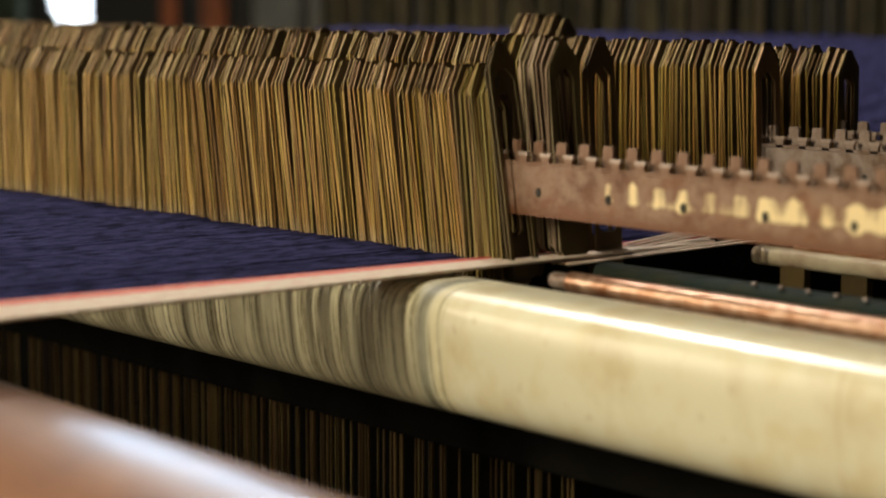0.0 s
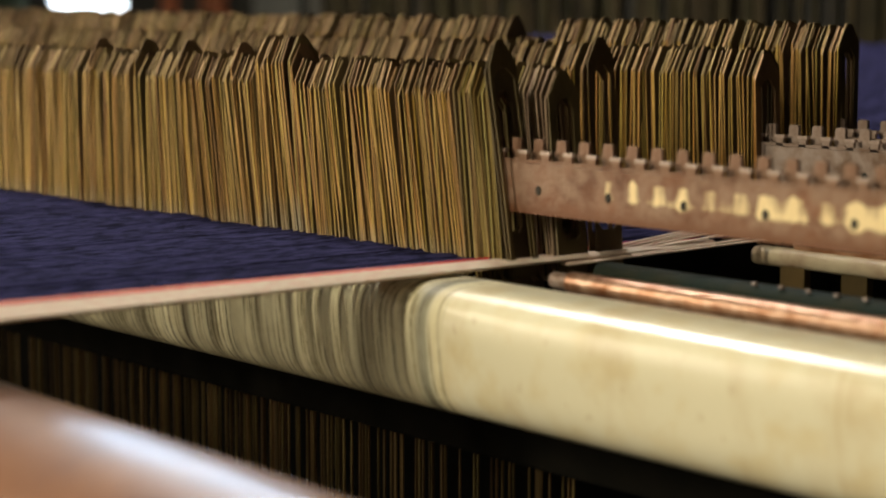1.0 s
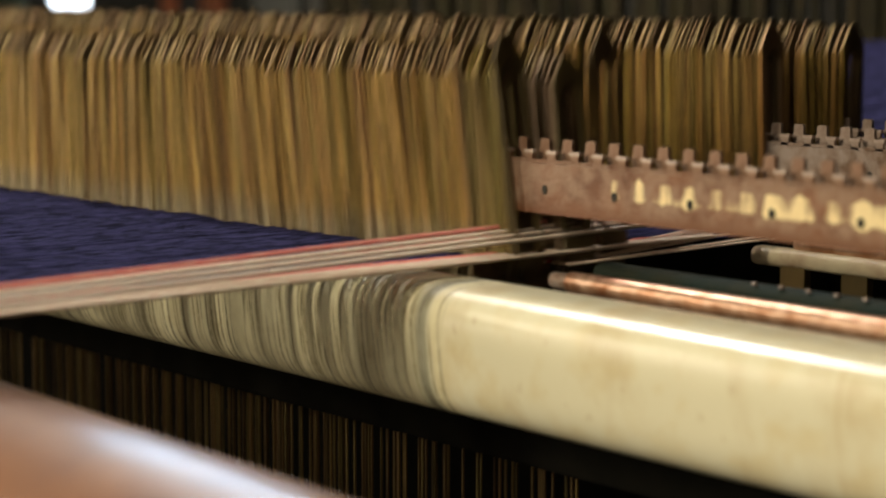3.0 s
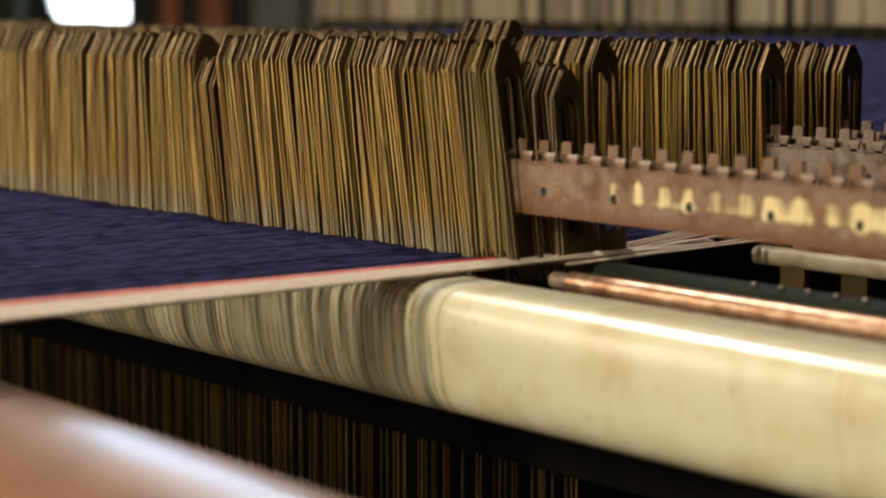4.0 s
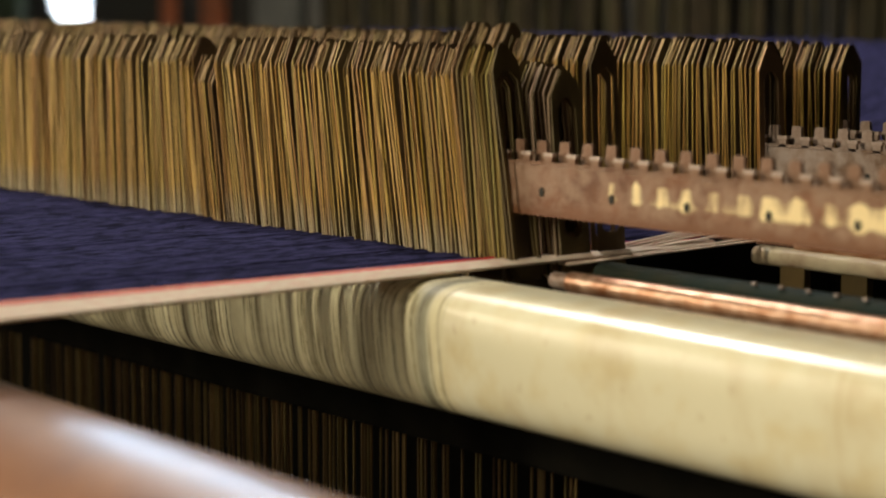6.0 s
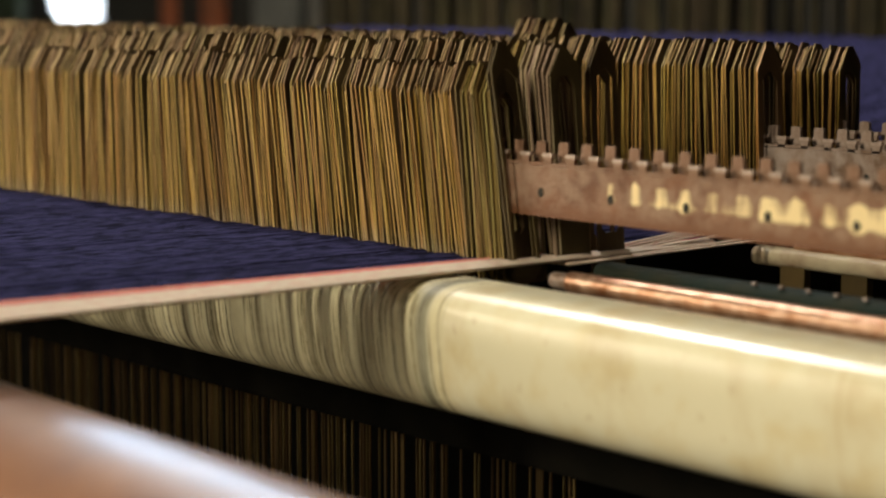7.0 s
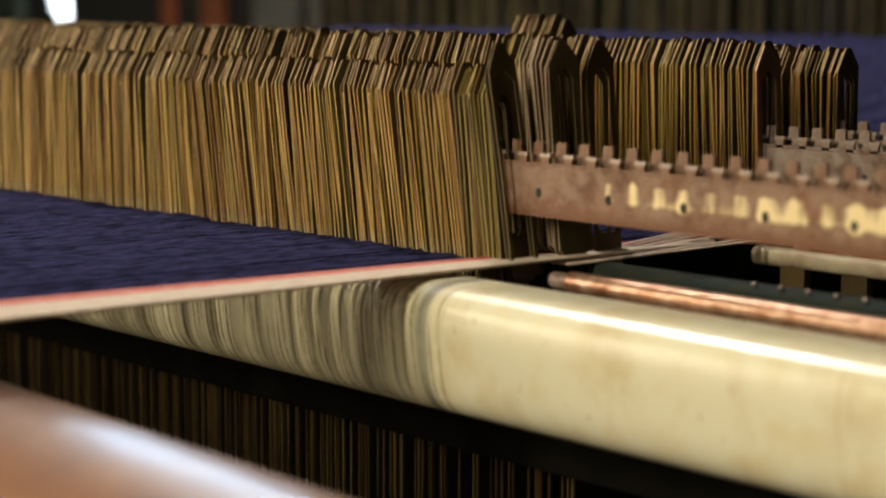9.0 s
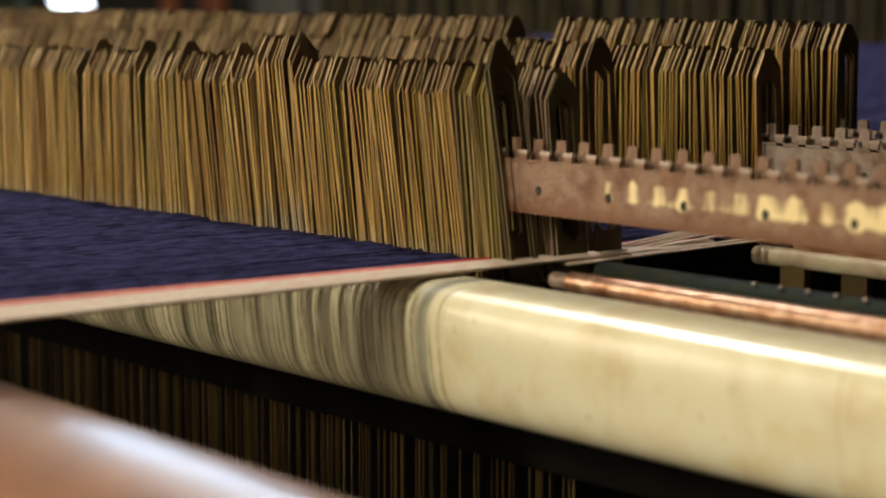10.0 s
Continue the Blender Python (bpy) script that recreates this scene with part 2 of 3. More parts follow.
def rail_paint():
    """Rusty coppered steel with remains of yellow paint hanging in tongues below the teeth."""
    m = material("rusty_rail", (0.235, 0.11, 0.056), 0.45, 0.3, [((0.12, 0.05, 0.023), 45), ((0.28, 0.18, 0.12), 110)], bump=0.4, bump_scale=350)
    n, l = m.node_tree.nodes, m.node_tree.links
    b = n["Principled BSDF"]
    base = b.inputs["Base Color"].links[0].from_socket
    tc, sep = n.new("ShaderNodeTexCoord"), n.new("ShaderNodeSeparateXYZ")
    l.new(tc.outputs["Object"], sep.inputs[0])

    def maths(op, a, c):
        x = n.new("ShaderNodeMath")
        x.operation = op
        for i, v in enumerate((a, c)):
            if isinstance(v, float):
                x.inputs[i].default_value = v
            else:
                l.new(v, x.inputs[i])
        return x.outputs[0]

    def band(v, lo, hi, out0=0.0, out1=1.0):
        r = n.new("ShaderNodeMapRange")
        for key, val in (("From Min", lo), ("From Max", hi), ("To Min", out0), ("To Max", out1)):
            r.inputs[key].default_value = val
        l.new(v, r.inputs["Value"])
        return r.outputs[0]

    def patches(scale, squash, detail):
        nz, mp = n.new("ShaderNodeTexNoise"), n.new("ShaderNodeMapping")
        mp.inputs["Scale"].default_value = (1, 1, squash)
        l.new(tc.outputs["Object"], mp.inputs["Vector"])
        l.new(mp.outputs[0], nz.inputs["Vector"])
        nz.inputs["Scale"].default_value, nz.inputs["Detail"].default_value = scale, detail
        return nz.outputs["Fac"]

    grain = maths("ADD", maths("MULTIPLY", patches(115, 0.3, 3), 0.75), maths("MULTIPLY", patches(38, 0.8, 5), 0.35))
    along = band(sep.outputs["X"], -0.83, -0.66, 0.05, 0.15)
    low = band(sep.outputs["Z"], 0.035, 0.043, -0.6, 0.0)
    high = band(sep.outputs["Z"], 0.052, 0.059, 0.0, -0.6)
    left = band(sep.outputs["X"], -0.838, -0.828, -0.6, 0.0)
    comb = maths("COSINE", maths("MULTIPLY", sep.outputs["X"], 2 * math.pi / 0.0192), 0.0)
    tongues = maths("ADD", maths("MULTIPLY", comb, band(sep.outputs["Z"], 0.041, 0.053, 0.05, 0.15)), band(sep.outputs["Z"], 0.041, 0.053, 0.03, -0.09))
    total = maths("ADD", maths("ADD", maths("ADD", tongues, grain), along), maths("ADD", maths("ADD", low, high), left))
    mask = band(total, 0.53, 0.70)
    mx = n.new("ShaderNodeMix")
    mx.data_type = "RGBA"
    l.new(mask, mx.inputs[0])
    rust = n.new("ShaderNodeMix")
    rust.data_type = "RGBA"
    l.new(band(sep.outputs["Z"], 0.031, 0.0385, 0.9, 0.0), rust.inputs[0])
    l.new(base, rust.inputs[6])
    rust.inputs[7].default_value = (0.15, 0.06, 0.024, 1)
    l.new(rust.outputs[2], mx.inputs[6])
    mx.inputs[7].default_value = (0.82, 0.67, 0.37, 1)
    l.new(mx.outputs[2], b.inputs["Base Color"])
    return m


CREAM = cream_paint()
CREAM_WORN = material("worn_cream", (0.64, 0.55, 0.37), 0.45, 0.0, [((0.34, 0.19, 0.11), 60), ((0.74, 0.66, 0.46), 25)], bump=0.3)
RAIL = rail_paint()
RAIL_DARK = material("dark_rust", (0.27, 0.18, 0.13), 0.45, 0.3, [((0.15, 0.09, 0.055), 45), ((0.36, 0.29, 0.25), 110)], bump=0.4, bump_scale=350)


# ---- building ----
def box(bm, x0, x1, y0, y1, z0, z1):
    v = [bm.verts.new(p) for p in ((x0, y0, z0), (x1, y0, z0), (x1, y1, z0), (x0, y1, z0), (x0, y0, z1), (x1, y0, z1), (x1, y1, z1), (x0, y1, z1))]
    for f in ((3, 2, 1, 0), (4, 5, 6, 7), (0, 1, 5, 4), (1, 2, 6, 5), (2, 3, 7, 6), (3, 0, 4, 7)):
        bm.faces.new([v[i] for i in f])


def tube(bm, x0, x1, y, z, ry, rz, n=40, power=2.0, wobble=0.0, steps=1, shear=0.0):
    """A bar along X whose section is a (super)ellipse, with closed, slightly rounded ends."""
    e = min(0.002, (x1 - x0) / 8)
    xs = [x0, x0 + e, x0 + 2 * e] + [x0 + 2 * e + (x1 - x0 - 4 * e) * i / steps for i in range(1, steps)] + [x1 - 2 * e, x1 - e, x1]
    rings = []
    for i, x in enumerate(xs):
        k = 0.93 if i in (0, len(xs) - 1) else 1.0 + wobble * noise.noise((x * 9, y, z))
        ring = []
        for j in range(n):
            a = 2 * math.pi * j / n
            c, s = math.cos(a), math.sin(a)
            up = k * rz * math.copysign(abs(s) ** (2 / power), s)
            ring.append(bm.verts.new((x, y + k * ry * math.copysign(abs(c) ** (2 / power), c) - shear * up, z + up)))
        rings.append(ring)
    for a, b in zip(rings, rings[1:]):
        for j in range(n):
            f = bm.faces.new((a[j], a[(j + 1) % n], b[(j + 1) % n], b[j]))
            f.smooth = True
    bm.faces.new(rings[0][::-1])
    bm.faces.new(rings[-1])


def mesh_of(name, bm, *mats):
    bmesh.ops.recalc_face_normals(bm, faces=bm.faces[:])
    me = bpy.data.meshes.new(name)
    bm.to_mesh(me)
    bm.free()
    for m in mats:
        me.materials.append(m)
    return me


def part(name, bm, mat, parent, label=""):
    ob = new(name, mesh_of(name, bm, mat))
    ob.parent = parent
    return tagged(ob, label)


def thing(name, bm, mat, label, category, group="", kind=""):
    return tagged(new(name, mesh_of(name, bm, mat)), label, category, group, kind)


def empty(name, at, label, category, group=""):
    ob = new(name)
    ob.matrix_world = pose(*at)
    return tagged(ob, label, category, group)


# ---- room ----
def room():
    bm = bmesh.new()
    box(bm, -9, 5, -5, 8, -0.1, 0)
    thing("floor", bm, FLOOR, "dark oil-stained mill floor", "floor", kind="structure")
    bm = bmesh.new()
    box(bm, -9, 5, -5, 8, 4.0, 4.1)
    thing("ceiling", bm, WALL, "dim mill ceiling", "ceiling", kind="structure")
    for nm, b in (("wall_north", (-9, 5, 8, 8.2)), ("wall_south", (-9, 5, -5.2, -5)), ("wall_west", (-9.2, -9, -5, 8)), ("wall_east", (5, 5.2, -5, 8))):
        bm = bmesh.new()
        box(bm, *b, 0, 4.0)
        thing(nm, bm, WALL, "dim brown mill wall", "wall", kind="structure")


room()


# ---- drop wires ----
def wire_mesh(name, thick, seed, foot, edge=None, top=0.1135, slot=0.0068, sill=0.014):
    """One drop wire: flat plate with a pointed top, a long slot for the rail and a rounded foot with an eye."""
    rnd = random.Random(seed)
    w, up = 0.0115, top - 0.1135
    sh = 0.0975 + up + rnd.uniform(-0.0015, 0.0015)
    outer = [(-w, foot + 0.003), (-w + 0.003, foot), (w - 0.003, foot), (w, foot + 0.003), (w, 0.05), (w, sh + 0.004), (0.003, top), (-0.003, top), (-w, sh), (-w, 0.05)]
    s, lo, hi = slot, sill, 0.097 + up
    inner = [(-s, lo + 0.003), (-s + 0.003, lo), (s - 0.003, lo), (s, lo + 0.003), (s, 0.05), (s, hi - 0.006), (0.0025, hi), (-0.0025, hi), (-s, hi - 0.006), (-s, 0.05)]
    verts, faces, n = [], [], len(outer)
    for x in (-thick / 2, thick / 2):
        for loop in (outer, inner):
            verts += [(x + 0.0006 * math.sin(z * 30 + seed), y, z) for y, z in loop]
    for j in range(n):
        k = (j + 1) % n
        faces += [(j, n + j, n + k, k), (2 * n + j, 2 * n + k, 3 * n + k, 3 * n + j), (j, k, 2 * n + k, 2 * n + j), (n + j, 3 * n + j, 3 * n + k, n + k)]
    me = bpy.data.meshes.new(name)
    me.from_pydata(verts, [], faces)
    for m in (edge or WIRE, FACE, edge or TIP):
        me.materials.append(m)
    # Flat faces and slot edges are darker than the rims, tips greyer.
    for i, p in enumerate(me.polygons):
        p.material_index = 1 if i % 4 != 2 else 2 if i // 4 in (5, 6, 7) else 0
    bm = bmesh.new()
    bm.from_mesh(me)
    bmesh.ops.recalc_face_normals(bm, faces=bm.faces[:])
    bm.to_mesh(me)
    bm.free()
    return me


WIRES = [wire_mesh("drop_wire", t, i, -0.03) for i, t in enumerate((0.0006, 0.0008, 0.0009, 0.0011))]
SHORT = [wire_mesh("drop_wire", t, i + 9, -0.010) for i, t in enumerate((0.0007, 0.0009, 0.0011))]
ROW_Y = {"A": 0.794, "B": 0.830, "C": 1.012, "D": 1.090, "E": 0.863}
ROW_Z = {"A": 0.0, "B": -0.001, "C": 0.007, "D": 0.006, "E": 0.0}
END_WIRES = [wire_mesh("drop_wire", t, i + 5, -0.013, SHADED) for i, t in enumerate((0.0008, 0.0011))]
PALE_ENDS = [wire_mesh("drop_wire", t, i + 15, -0.013, TIN) for i, t in enumerate((0.0013, 0.0018))]
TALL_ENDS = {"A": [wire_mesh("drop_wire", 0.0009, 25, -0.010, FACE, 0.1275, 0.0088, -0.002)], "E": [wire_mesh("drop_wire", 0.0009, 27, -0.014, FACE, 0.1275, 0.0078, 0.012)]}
BANKS = {}


def bank(key, row):
    if key not in BANKS:
        BANKS[key] = empty("drop_wire_bank", (0, ROW_Y[row], WARP_Z), "bank of tarnished brass drop wires hanging on the indigo warp", "drop wires", "rows of drop wires")
    return BANKS[key]


def fill(row, x0, x1, keys, seed, pitch=0.0019, gap=(1.1, 1.65), twist=6, bundle=(2, 6)):
    """Wires from x0 (far) to x1 (near), in bundles with gaps, dealt to the banks named; the near ones slump along the row."""
    slump = 8.0 if row in "AB" else 2.5
    rnd = random.Random(seed)
    x = x1
    left = 0
    lean = turn = 0.0
    key = keys[0]
    while x > x0:
        if left == 0:
            left, lean, turn = rnd.randint(*bundle), rnd.uniform(-1.9, 1.9), rnd.uniform(-twist, twist)
            key = rnd.choice(keys)
        ob = new("drop_wire", rnd.choice(TALL_ENDS[row] if key.endswith("low") else PALE_ENDS if row == "B" and x > -0.93 else END_WIRES if x > -0.945 and row in "AB" else WIRES[2:] if row in "AB" and x < -1.25 else WIRES if row in "AB" else SHORT))
        ob.parent = bank(key, row)
        tip = slump * min(1.0, max(0.0, (x + 1.34) / 0.14))
        foot = 0.1 * math.sin(math.radians(tip)) * min(1.0, max(0.0, (-0.91 - x) / 0.11))
        ob.matrix_basis = pose(x + foot, rnd.uniform(-0.0012, 0.0012), rnd.uniform(-0.0028, 0.0028) + 0.0001 * tip + (0.0055 * max(0.0, -0.95 - x) if row in "CD" else 0.0), rnd.uniform(-0.8, 0.8), lean - tip + rnd.uniform(-0.7, 0.7), turn + rnd.uniform(-2.5, 2.5))
        left -= 1
        x -= pitch * (rnd.uniform(0.6, 0.95) if left else rnd.uniform(*gap))


fill("A", -1.118, -0.908, ("A1", "A2", "A3"), 1)
fill("A", -1.168, -1.119, ("A_late",), 2)
fill("A", -1.2165, -1.169, ("A1", "A2"), 3)
fill("A", -1.2445, -1.2175, ("A_mid",), 4)
fill("A", -1.75, -1.2455, ("A1", "A2", "A3"), 5, 0.0016, (0.9, 1.4), 5)
fill("A", -0.9055, -0.9005, ("A_low",), 15, 0.006)
for at_x in (-1.382, -1.316, -1.258, -1.190):
    fill("A", at_x - 0.003, at_x, ("A_peak",), 16, 0.0022)
fill("B", -1.186, -0.900, ("B1", "B2"), 7)
fill("B", -1.75, -1.199, ("B1", "B2"), 6, 0.0016, (0.9, 1.4), 5)
fill("E", -0.912, -0.904, ("E_low",), 13, 0.006)
fill("C", -1.163, -0.906, ("C1", "C2"), 8, 0.0022, (1.0, 1.6), 3, (1, 3))
fill("C", -1.217, -1.165, ("C_A",), 9)
fill("C", -2.15, -1.219, ("C1", "C2"), 10, 0.0026, (1.0, 1.4), 4)
fill("D", -1.190, -0.910, ("D1", "D2"), 11, 0.0023, (1.0, 1.6), 3, (1, 3))
fill("D", -1.246, -1.192, ("D_B",), 14)
fill("D", -2.35, -1.248, ("D1", "D2"), 12, 0.0028, (1.0, 1.3), 4)


# ---- toothed rails ----
def worn_tooth(bm, w, y0, y1, z0, z1):
    """An upright plate with worn, rounded upper corners."""
    c = 0.4 * w
    outline = [(-w, z0), (w, z0), (w, z1 - c), (w - 0.3 * c, z1 - 0.3 * c), (w - c, z1), (c - w, z1), (0.3 * c - w, z1 - 0.3 * c), (-w, z1 - c)]
    front, back = [[bm.verts.new((x, y, z)) for x, z in outline] for y in (y0, y1)]
    bm.faces.new(front)
    bm.faces.new(back[::-1])
    for i in range(len(outline)):
        j = (i + 1) % len(outline)
        bm.faces.new((front[i], back[i], back[j], front[j]))


def rail(y, x0, x1, offset, paint):
    """Rusty contact rail: a front plate with a comb, a taller comb behind it, a filler, screw holes."""
    root = empty("toothed_rail", (0, y, WARP_Z), "rusty toothed steel rail with remains of yellow paint" if paint is RAIL else "dark rusty toothed steel rail behind the drop wires", "rail", "toothed rails")
    bm = bmesh.new()
    box(bm, x0, x1, -0.0050, -0.0022, 0.0295, 0.0585)
    part("front_plate", bm, paint, root, "rusty plate with flaking yellow paint" if paint is RAIL else "dark rusty plate")
    bm = bmesh.new()
    box(bm, x0 + 0.001, x1, 0.0024, 0.0052, 0.0295, 0.0560)
    part("back_plate", bm, paint, root)
    bm = bmesh.new()
    box(bm, x0 + 0.002, x1, -0.0022, 0.0024, 0.0300, 0.0535)
    part("filler", bm, STEEL, root, "grey steel filler strip")
    n = int((x1 - x0) / 0.0192)
    b = bmesh.new()
    box(b, -0.0030, 0.0030, -0.0048, -0.0024, 0.0580, 0.0645)
    front = mesh_of("tooth", b, paint)
    b = bmesh.new()
    box(b, -0.0040, 0.0040, -0.0050, -0.0020, 0.0640, 0.0660)
    cap = mesh_of("tooth_cap", b, BRIGHT)
    b = bmesh.new()
    worn_tooth(b, 0.0040, 0.0026, 0.0050, 0.0555, 0.0722)
    worn_tooth(b, 0.0049, 0.0024, 0.0052, 0.0615, 0.0668)
    rear = mesh_of("tooth", b, paint)
    b = bmesh.new()
    tube(b, -0.0005, 0.0005, 0, 0, 0.0022, 0.0028, 12)
    hole = mesh_of("screw", b, DARK)
    b = bmesh.new()
    box(b, x0 + 0.012, x1 - 0.012, -0.0048, -0.0024, 0.0588, 0.0606)
    comb = part("sliding_comb", b, paint, root, "thin sliding strip with small rubbed teeth")
    for i in range(n):
        x = x0 + offset + 0.0192 * i
        for nm, me, dx, holder in (("tooth", front, 0.0, comb), ("tooth_cap", cap, 0.0, comb), ("tooth", rear, 0.0053, root)):
            ob = new(nm, me)
            ob.parent = holder
            ob.matrix_basis = pose(x + dx, 0, 0)
    COMBS.append(comb)
    for i in range(int((x1 - x0 - 0.03) / 0.0578)):
        ob = new("screw", hole)
        ob.parent = root
        ob.matrix_basis = pose(-0.6529 - 0.0578 * i + 0.0578 * 5, -0.0051, 0.0433, 0, 0, 90)
    return root


COMBS = []
RAILS = [rail(0.794, -0.95, -0.29, 0.0135, RAIL), rail(1.012, -0.935, -0.29, 0.0, RAIL_DARK), rail(1.090, -0.93, -0.29, 0.006, RAIL_DARK)]


# ---- bars and tubes ----
def bars():
    bm = bmesh.new()
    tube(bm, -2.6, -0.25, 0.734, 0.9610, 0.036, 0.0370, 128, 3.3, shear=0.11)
    thing("rest_bar", bm, CREAM, "glossy cream enamelled rest bar, rub rings and warp shade in its colour", "bar")
    bm = bmesh.new()
    tube(bm, -0.852, -0.3, 0.785, 0.9952, 0.0063, 0.0063, 28, 2.0, 0.03, 40)
    rod = thing("copper_tube", bm, COPPER, "worn copper-coloured tube behind the cream bar", "tube")
    bm = bmesh.new()
    tube(bm, -0.866, -0.848, 0.785, 0.9952, 0.0048, 0.0048, 28)
    part("end_spigot", bm, RAIL_DARK, rod, "dull grey steel spigot")
    bm = bmesh.new()
    tube(bm, -0.885, -0.3, 0.842, 0.990, 0.010, 0.009, 24, 3.0)
    iron = thing("iron_bar", bm, DARK_GREEN, "dark green oily iron bar between the rails", "bar")
    b = bmesh.new()
    bmesh.ops.create_uvsphere(b, u_segments=10, v_segments=6, radius=0.0018, matrix=Matrix.Diagonal((1, 1, 0.6, 1)))
    bolt = mesh_of("bolt", b, RAIL_DARK)
    for i in range(14):
        ob = new("bolt", bolt)
        ob.parent = iron
        ob.matrix_basis = pose(-0.760 + 0.0192 * i, 0.836, 0.9998)
    bm = bmesh.new()
    tube(bm, -0.906, -0.29, 1.0, 0.9895, 0.008, 0.0062, 28, 2.6)
    thing("rest_bar", bm, CREAM_WORN, "narrow cream enamelled bar under the far rails", "bar")
    bm = bmesh.new()
    tube(bm, -0.875, -0.29, 1.002, 0.9985, 0.0045, 0.0045, 20, 2.0, 0.03, 30)
    thing("copper_tube", bm, COPPER, "thin copper-coloured rod on the far cream bar", "tube")
    # Panel added to paint the unlit depth under the warp black.
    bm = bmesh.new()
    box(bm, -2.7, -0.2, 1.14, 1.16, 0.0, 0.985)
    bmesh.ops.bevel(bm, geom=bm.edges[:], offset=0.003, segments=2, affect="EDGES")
    thing("loom_bed", bm, SHADE_BLACK, "added black panel standing in for the unlit space below the warp", "loom bed")
    for x in (-0.872, -0.822):
        bm = bmesh.new()
        box(bm, x - 0.010, x + 0.010, 0.994, 1.000, 0.78, 0.985)
        thing("bar_bracket", bm, LOWER, "dull brass bracket under the far cream bar", "bracket", "bar brackets")
    bm = bmesh.new()
    tube(bm, -1.25, 0.9, 0.0, 0.0, 0.08, 0.08, 96)
    roll = thing("copper_roll", bm, FRONT_COPPER, "smooth shiny copper roll", "roll")
    roll.matrix_world = pose(-0.95, 0.4405, 0.8908, 0, 0.95, 0)


bars()


def side_frame(x0, x1):
    """Plain iron side of the loom, carrying the bars, rails and roll."""
    root = empty("loom_side_frame", (0, 0, 0), "plain black iron side frame carrying the loom's bars", "loom frame", "loom side frames")
    for y0, y1, z0, z1, nm in ((0.40, 1.20, 0.84, 1.09, "top_beam"), (0.40, 0.50, 0.0, 0.84, "leg"), (1.10, 1.20, 0.0, 0.84, "leg"), (0.50, 1.10, 0.15, 0.25, "cross_beam")):
        bm = bmesh.new()
        box(bm, x0, x1, y0, y1, z0, z1)
        bmesh.ops.bevel(bm, geom=bm.edges[:], offset=0.004, segments=2, affect="EDGES")
        part(nm, bm, DARK, root)


side_frame(-0.295, -0.245)
side_frame(-2.72, -2.67)


def lower_strips():
    root = empty("standing_strips", (0, 0.80, 0), "dim tarnished brass strips standing in the shade below the warp", "strips")
    rnd = random.Random(21)
    meshes = []
    for top in (0.905, 0.910):
        b = bmesh.new()
        box(b, -0.0005, 0.0005, -0.0006, 0.0006, 0, top)
        meshes.append(mesh_of("strip", b, LOWER))
    x = -1.72
    while x < -0.87:
        ob = new("strip", rnd.choice(meshes))
        ob.parent = root
        ob.matrix_basis = pose(x, rnd.uniform(-0.006, 0.006), 0, 0, rnd.uniform(-0.15, 0.15), 0)
        x += rnd.choice((0.0014, 0.0018, 0.0024, 0.0034, 0.006)) * (1.0 if x < -0.98 else 2.4)
    # Black strip added as the shade that the rest bar throws on the strips.
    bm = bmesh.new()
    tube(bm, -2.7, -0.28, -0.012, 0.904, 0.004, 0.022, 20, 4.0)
    part("clamp_bar", bm, SHADE_BLACK, root, "black strip standing in for the rest bar's shade")
    return root


LOWER_STRIPS = lower_strips()


# ---- warp ----
def yarn(bm, x, z, y0, y1, r, rnd, z1=None, steps=8):
    """One yarn as a three-sided thread with a slight waver."""
    rings = []
    for i in range(steps + 1):
        f = i / steps
        cx = x + rnd.uniform(-0.12, 0.12) * r
        cz = z + ((z1 - z) * f if z1 is not None else 0) + rnd.uniform(-0.08, 0.08) * r
        y = y0 + (y1 - y0) * f
        rings.append([bm.verts.new((cx + r * math.cos(a), y, cz + r * math.sin(a))) for a in (1.571, 3.665, 5.76)])
    for a, b in zip(rings, rings[1:]):
        for j in range(3):
            bm.faces.new((a[j], a[(j + 1) % 3], b[(j + 1) % 3], b[j])).smooth = True


def yarn_sheet(name, x0, x1, y0, y1, z, z1, pitch, r, mat, label, seed):
    rnd = random.Random(seed)
    bm = bmesh.new()
    x = x1
    drift = 0.0
    while x > x0:
        drift = 0.75 * drift + rnd.uniform(-0.0007, 0.0007)
        yarn(bm, x, z + drift, y0, y1, r * rnd.uniform(0.75, 1.15), rnd, z1 + drift)
        loose = max(0.0, noise.noise((x * 210, 0.3, seed))) + max(0.0, noise.noise((x * 520, 0.7, seed)))
        x -= pitch * rnd.uniform(0.8, 1.2) * (1 + 2.4 * loose)
    return thing(name, bm, mat, label, "warp", kind="stuff")


yarn_sheet("warp_sheet", -2.6, -0.923, 0.33, 1.13, WARP_Z + 0.0005, WARP_Z + 0.0005, 0.0019, 0.0011, INDIGO, "dense sheet of indigo cotton warp yarns", 31)
REAR = yarn_sheet("rear_warp", -2.78, -0.923, 0.0, 1.2, 0.0, 0.13, 0.0018, 0.0016, INDIGO, "indigo warp yarns rising towards the heddles", 32)


